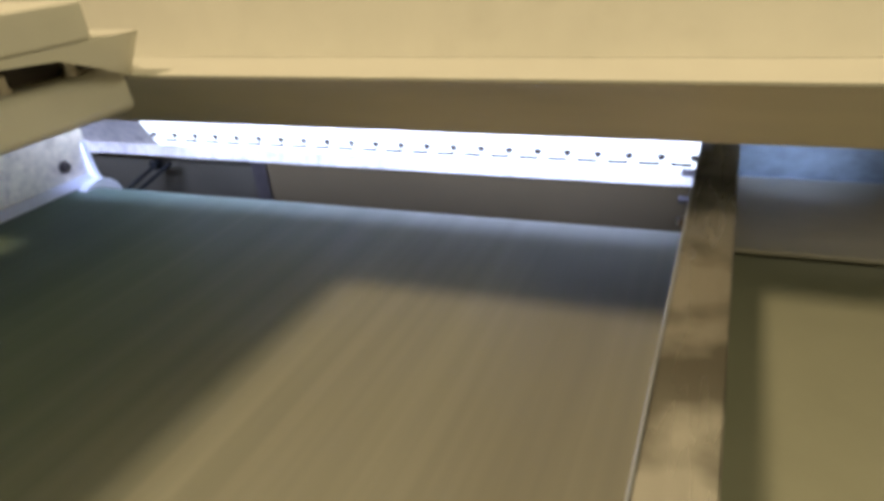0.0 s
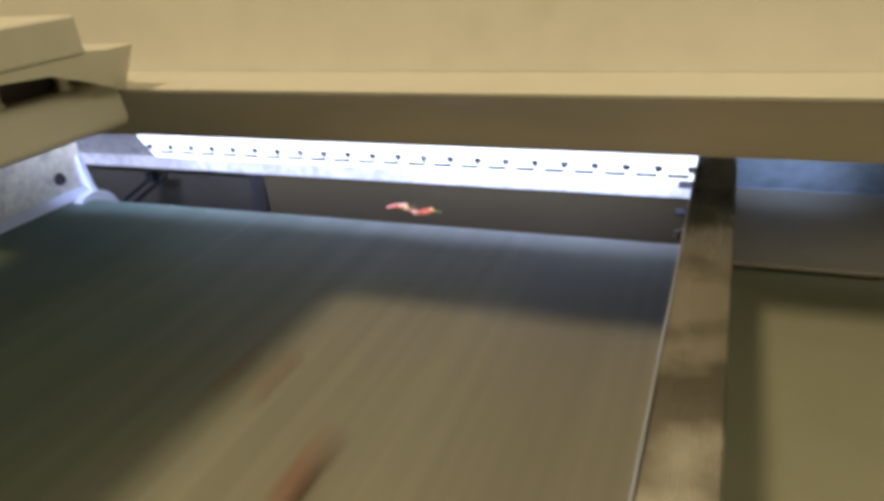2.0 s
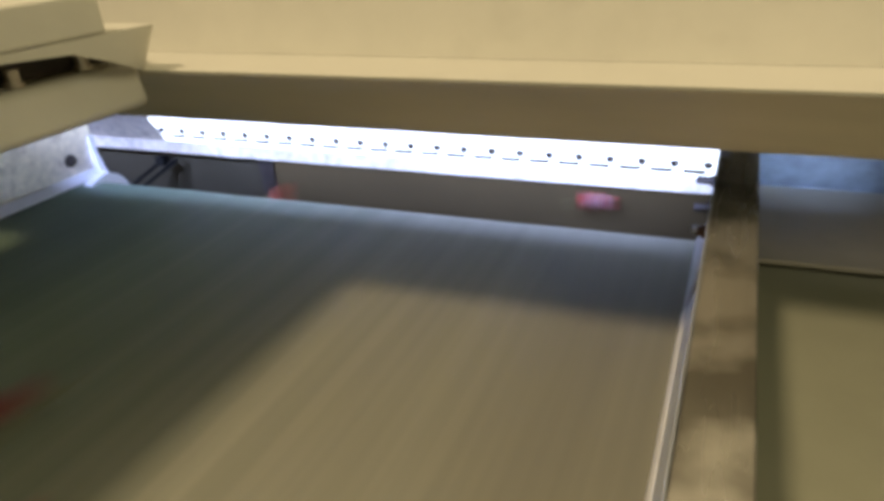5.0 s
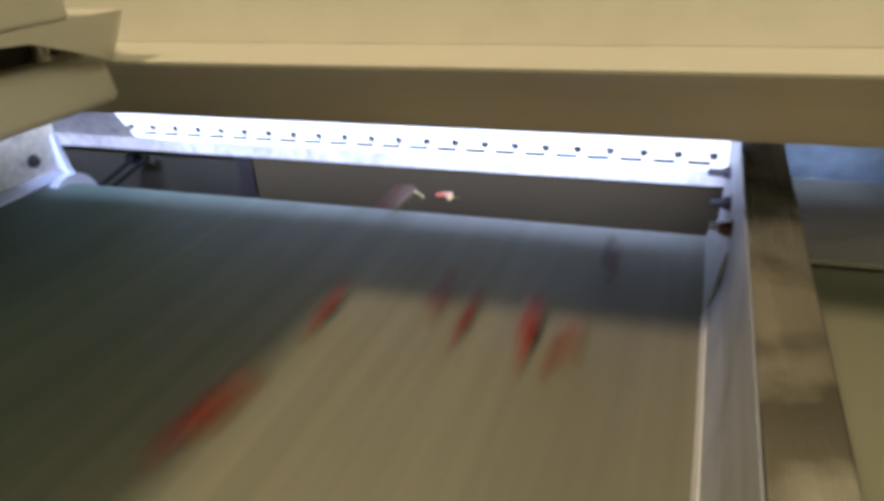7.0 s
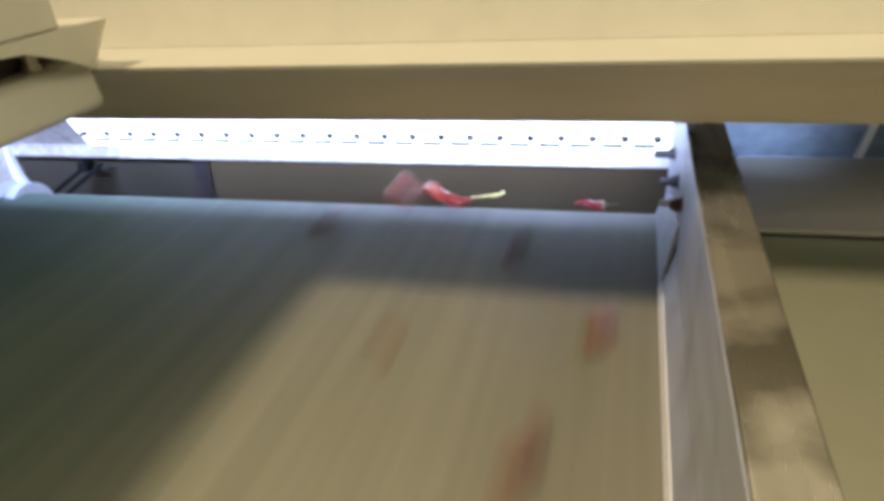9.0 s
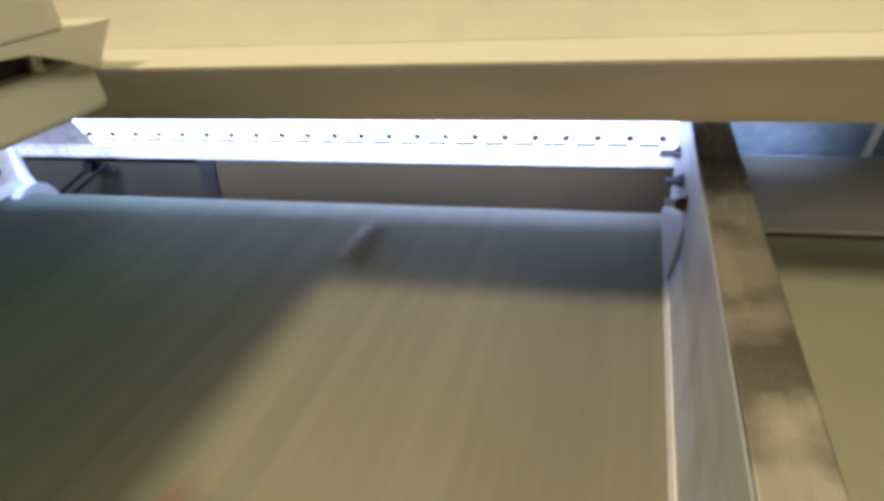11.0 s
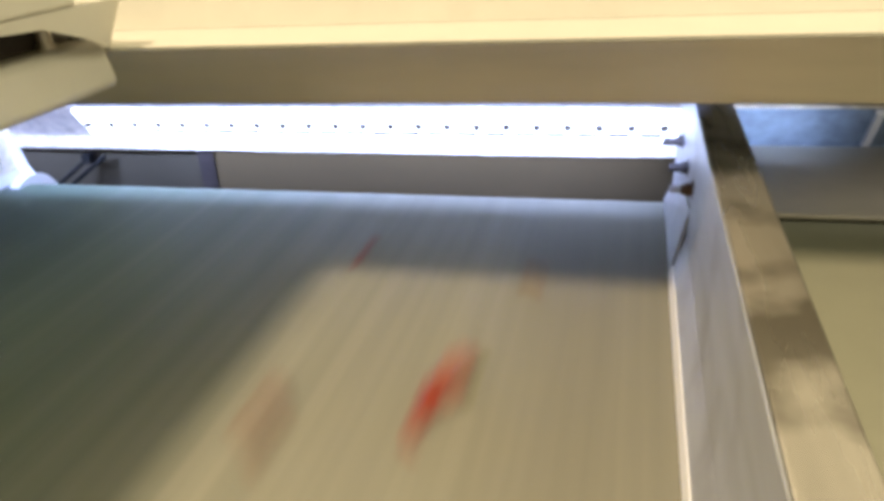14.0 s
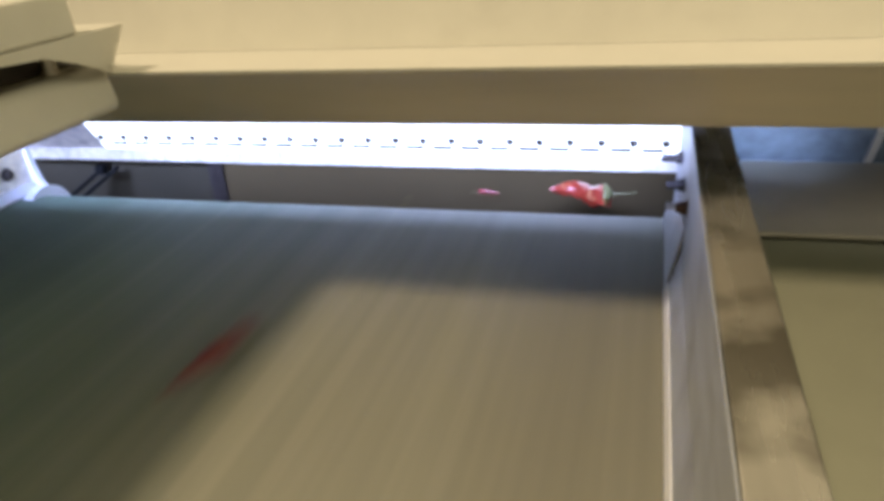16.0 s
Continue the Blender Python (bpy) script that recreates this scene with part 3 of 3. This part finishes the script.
def waves():
    wave(0.5, (-0.182, -0.225, 42, 10, 'R'), (-0.221, -0.273, 32, 15, 'D'), (-0.134, -0.267, 52, 40, 'F'), (-0.26, -0.414, 62, 5, 'D'), (-0.089, -0.395, 52, 20, 'F'), (-0.241, 0.036, 22, 85, 'S'))
    wave(1.0, (-0.143, -0.299, 57, 5, 'R'), (-0.232, -0.407, 72, 5, 'R'), (-0.192, -0.061, 27, -20, 'D'))
    wave(1.5, (-0.214, -0.394, 82, 2, 'R'), (-0.265, -0.069, 22, -20, 'D'), (-0.175, 0.012, 74, 82, 'P'))
    wave(2.0, (-0.253, -0.297, 37, 20, 'F'), (-0.222, -0.3, 32, 60, 'F'), (-0.133, -0.395, 62, 30, 'F'), (-0.27, 0.032, 36, 100, 'P'), (-0.241, 0.036, 46, 70, 'P'))
    wave(2.5, (-0.068, -0.301, 52, 8, 'R'), (-0.158, 0.036, 60, 95, 'P'), (-0.018, 0.016, 50, 30, 'R'))
    wave(3.5, (-0.083, -0.125, 32, -25, 'R'), (-0.131, 0.0, 17, 60, 'S'))
    wave(4.0, (-0.19, -0.365, 47, 30, 'F'), (-0.303, 0.02, 74, 80, 'R'), (-0.246, 0.012, 31, 75, 'S'), (-0.185, 0.02, 58, 85, 'P'), (-0.105, 0.024, 24, 100, 'D'), (-0.061, 0.048, 31, 110, 'D'))
    wave(6.5, (-0.197, -0.405, 62, -12, 'D'), (-0.098, -0.144, 42, 0, 'R'), (-0.274, -0.101, 22, -50, 'D'), (-0.063, -0.056, 32, -20, 'D'), (-0.194, -0.306, 42, 30, 'F'), (-0.018, 0.008, 102, 100, 'R'), (-0.036, 0.032, 48, 95, 'D'))
    wave(6.7, (0.004, -0.304, 62, 5, 'R'), (-0.121, -0.154, 32, 20, 'D'))
    wave(7.0, (-0.228, -0.208, 52, 10, 'R'), (-0.237, -0.344, 72, 5, 'R'), (-0.152, -0.163, 47, 20, 'D'), (-0.124, -0.196, 47, 5, 'D'), (-0.076, -0.204, 67, 10, 'R'), (-0.046, -0.218, 42, -10, 'R'), (-0.046, -0.071, 42, -5, 'D'), (-0.224, 0.036, 31, 80, 'P'), (-0.269, 0.0, 48, 70, 'D'), (-0.249, 0.036, 19, 40, 'S'))
    wave(7.2, (-0.146, -0.359, 72, 5, 'R'), (-0.213, -0.284, 42, 30, 'R'), (-0.078, -0.194, 37, 10, 'D'))
    wave(7.5, (-0.08, -0.075, 52, 10, 'D'), (-0.127, -0.301, 52, 20, 'F'), (-0.144, -0.316, 42, 10, 'F'), (-0.073, -0.371, 72, 15, 'F'), (-0.133, -0.235, 32, 20, 'F'), (-0.161, 0.028, 126, 88, 'P'), (-0.075, 0.004, 38, 40, 'P'), (-0.05, 0.044, 36, 75, 'S'), (-0.012, 0.056, 66, 90, 'D'), (-0.025, 0.012, 31, 110, 'P'))
    wave(8.0, (-0.236, -0.068, 22, -10, 'D'), (-0.265, -0.321, 57, 10, 'R'), (-0.174, -0.389, 52, 5, 'D'), (-0.217, 0.024, 48, 80, 'P'), (-0.178, 0.004, 36, 95, 'D'))
    wave(8.2, (-0.124, -0.295, 62, 5, 'R'), (-0.108, -0.273, 52, 10, 'D'), (-0.062, -0.279, 42, 0, 'R'), (-0.186, -0.377, 72, 5, 'R'))
    wave(8.5, (-0.084, -0.34, 77, 6, 'R'), (-0.092, -0.284, 42, 0, 'R'), (-0.155, -0.346, 47, 5, 'D'), (-0.14, -0.222, 22, 10, 'D'), (-0.189, -0.233, 32, 30, 'F'), (-0.02, -0.325, 42, 50, 'F'), (-0.032, -0.378, 72, 20, 'F'), (-0.229, 0.044, 72, 80, 'P'), (-0.208, 0.08, 31, 20, 'S'), (-0.168, 0.044, 78, 95, 'P'), (-0.128, 0.04, 60, 85, 'P'), (-0.094, 0.068, 50, 60, 'D'), (-0.195, 0.0, 50, 40, 'D'))
    wave(9.0, (-0.279, -0.059, 37, -10, 'D'), (-0.078, -0.096, 27, 0, 'D'), (-0.017, -0.219, 52, 0, 'R'), (-0.156, -0.26, 42, 25, 'F'), (-0.053, -0.36, 62, 10, 'F'), (-0.174, 0.028, 74, 90, 'R'), (-0.131, 0.02, 38, 100, 'S'), (-0.215, 0.0, 60, 50, 'R'), (-0.027, 0.004, 36, 100, 'D'))
    wave(9.2, (-0.248, -0.314, 62, 10, 'R'), (-0.294, -0.248, 37, -5, 'D'), (-0.178, -0.18, 37, -10, 'R'), (-0.149, -0.318, 42, 30, 'F'))
    wave(11.5, (-0.268, -0.231, 37, -20, 'R'), (-0.273, -0.305, 42, 30, 'F'), (-0.222, -0.352, 52, 10, 'R'), (-0.117, -0.282, 42, 30, 'F'), (-0.115, -0.329, 32, 40, 'F'), (-0.242, 0.024, 54, 70, 'P'), (-0.208, 0.012, 43, 95, 'S'), (-0.157, 0.036, 74, 95, 'P'), (-0.022, 0.036, 41, 85, 'R'))
    wave(11.7, (-0.24, -0.123, 52, -20, 'R'), (-0.207, -0.365, 62, 10, 'R'), (-0.037, -0.347, 32, 20, 'F'))
    wave(12.0, (-0.241, -0.305, 37, 0, 'R'), (-0.208, -0.313, 42, 30, 'F'), (-0.257, -0.406, 62, 0, 'R'), (-0.156, -0.194, 27, 40, 'D'), (-0.109, -0.205, 52, 10, 'D'), (-0.143, -0.278, 32, 30, 'F'), (-0.1, -0.278, 52, 70, 'F'), (-0.083, -0.269, 42, 20, 'F'), (-0.187, 0.016, 66, 95, 'R'), (-0.213, 0.028, 31, 75, 'G'), (-0.158, 0.028, 46, 100, 'P'), (-0.056, 0.02, 94, 78, 'M'))
    wave(12.5, (-0.188, -0.067, 27, -20, 'D'), (-0.216, -0.193, 42, 20, 'D'), (-0.136, -0.201, 42, 5, 'R'), (-0.148, -0.316, 42, 15, 'F'), (-0.116, -0.299, 52, 0, 'G'), (-0.167, -0.392, 62, 15, 'F'), (-0.044, -0.138, 22, 20, 'F'), (-0.181, 0.0, 20, 60, 'P'), (-0.155, 0.012, 18, 110, 'P'), (-0.121, 0.044, 18, 70, 'P'), (-0.036, 0.04, 29, 90, 'D'), (-0.049, 0.008, 18, 20, 'S'))
    wave(13.0, (-0.129, -0.062, 32, 40, 'D'), (-0.056, -0.298, 37, 0, 'R'), (-0.122, -0.309, 42, 20, 'F'))
    wave(13.5, (-0.072, -0.291, 47, 0, 'R'), (-0.004, -0.261, 42, 0, 'R'), (-0.202, 0.028, 48, 78, 'P'), (-0.122, 0.032, 53, 72, 'P'))
    wave(14.0, (-0.211, -0.141, 22, -10, 'R'), (-0.07, -0.177, 27, 30, 'F'), (-0.089, -0.333, 72, 3, 'R'), (-0.194, -0.37, 62, 40, 'F'))
    wave(14.5, (-0.17, -0.311, 37, 20, 'F'), (-0.118, -0.349, 57, 0, 'R'), (-0.091, -0.317, 42, 0, 'R'), (-0.024, 0.024, 41, 90, 'P'), (-0.106, 0.004, 38, 80, 'S'), (-0.136, 0.0, 48, 65, 'R'))
    wave(15.0, (-0.039, 0.032, 54, 85, 'P'))
    wave(15.5, (-0.168, 0.032, 58, 92, 'P'), (-0.08, 0.04, 36, 90, 'D'), (-0.059, 0.04, 29, 95, 'P'))
    wave(16.0, (-0.265, -0.299, 67, -25, 'D'), (-0.146, 0.044, 31, 95, 'D'), (-0.045, 0.032, 84, 92, 'R'), (-0.223, 0.0, 7, 90, 'S'))
    wave(4.5, (-0.377, -0.267, 45, 70, 'D'), (-0.188, 0.086, 45, -15, 'P'), (-0.083, -0.253, 45, 90, 'D'), (-0.494, -0.359, 75, 20, 'P'), (-0.423, 0.018, 60, 90, 'R'), (-0.286, -0.414, 45, 20, 'D'))
    wave(4.8, (-0.081, -0.312, 60, 90, 'D'), (-0.413, 0.13, 60, 70, 'F'), (-0.49, -0.23, 60, -15, 'R'), (-0.341, 0.031, 45, 90, 'F'))
    wave(5.2, (-0.351, 0.032, 90, -15, 'D'), (-0.269, -0.042, 45, -15, 'R'), (-0.044, -0.268, 90, 5, 'R'), (-0.122, -0.262, 45, 70, 'R'))
    wave(5.6, (-0.413, 0.121, 60, 5, 'D'), (-0.054, 0.112, 75, 90, 'F'), (-0.071, -0.337, 90, 5, 'R'), (-0.141, 0.018, 75, 5, 'P'), (-0.046, -0.441, 75, 90, 'R'), (-0.326, -0.404, 75, 90, 'R'))
    wave(6.0, (-0.171, -0.301, 45, 20, 'F'), (-0.022, -0.395, 45, 5, 'R'), (-0.244, -0.236, 60, 90, 'F'), (-0.103, -0.204, 90, 20, 'R'), (-0.03, -0.085, 90, -15, 'D'))
    wave(9.5, (-0.029, -0.133, 60, 70, 'R'), (-0.419, -0.258, 45, 70, 'F'), (-0.432, 0.099, 60, 90, 'P'), (-0.039, -0.052, 75, 70, 'F'))
    wave(9.9, (-0.274, 0.086, 45, 70, 'R'), (-0.039, -0.092, 90, -15, 'D'), (-0.457, -0.323, 75, 5, 'F'), (-0.167, -0.068, 75, -15, 'R'), (-0.162, -0.317, 90, -15, 'F'))
    wave(10.3, (-0.188, -0.123, 45, 70, 'R'), (-0.129, -0.288, 75, 70, 'F'), (-0.108, -0.079, 75, -15, 'F'), (-0.191, -0.02, 90, -15, 'D'), (-0.082, -0.053, 75, -15, 'R'))
    wave(10.7, (-0.246, -0.392, 75, 70, 'F'), (-0.168, -0.032, 90, 20, 'R'), (-0.125, -0.122, 90, -15, 'R'), (-0.234, 0.064, 75, 5, 'D'))
    wave(11.0, (-0.219, -0.094, 60, 20, 'D'), (-0.197, -0.473, 90, 20, 'D'), (-0.474, -0.413, 75, 20, 'P'), (-0.407, -0.477, 90, -15, 'P'))
    wave(0.7, (-0.032, -0.099, 25, -10, 'D'))
    wave(1.2, (-0.292, -0.357, 60, 0, 'R'))
    wave(1.7, (-0.101, -0.100, 35, 20, 'F'))
    wave(2.2, (-0.221, -0.235, 45, 5, 'D'), (-0.048, -0.345, 60, -5, 'R'))
    wave(2.7, (-0.202, -0.059, 27, 10, 'D'))
    wave(3.2, (-0.256, -0.347, 50, 0, 'D'), (-0.222, -0.364, 52, 5, 'R'), (-0.215, -0.185, 30, 20, 'F'))
    wave(3.7, (-0.072, -0.264, 52, 0, 'R'), (-0.191, -0.342, 60, 40, 'F'))
    wave(7.7, (-0.113, -0.270, 70, 0, 'R'), (-0.143, -0.318, 62, 5, 'R'), (-0.155, -0.342, 50, 0, 'D'))
    wave(8.75, (-0.240, 0.030, 62, 85, 'P'), (-0.093, 0.030, 30, 90, 'P'), (-0.021, 0.030, 50, 95, 'P'), (-0.199, -0.337, 52, 40, 'F'))
    wave(12.2, (-0.255, -0.130, 55, 20, 'R'), (0.010, -0.203, 47, 0, 'R'), (-0.068, -0.378, 55, 0, 'R'))
    wave(12.7, (-0.199, -0.363, 57, 0, 'R'))
    wave(13.7, (-0.171, -0.294, 55, 0, 'R'), (-0.180, -0.176, 30, 0, 'R'), (-0.046, -0.342, 55, -20, 'F'))
    wave(14.75, (-0.210, 0.030, 55, 85, 'P'), (-0.026, -0.310, 50, 30, 'F'))
    wave(15.25, (-0.108, -0.300, 52, 0, 'R'), (-0.177, -0.323, 45, 20, 'F'), (-0.058, -0.327, 57, 0, 'F'), (-0.233, -0.211, 30, 30, 'F'))


waves()


def motions():
    for move in MOVES:
        passing(*move)


motions()
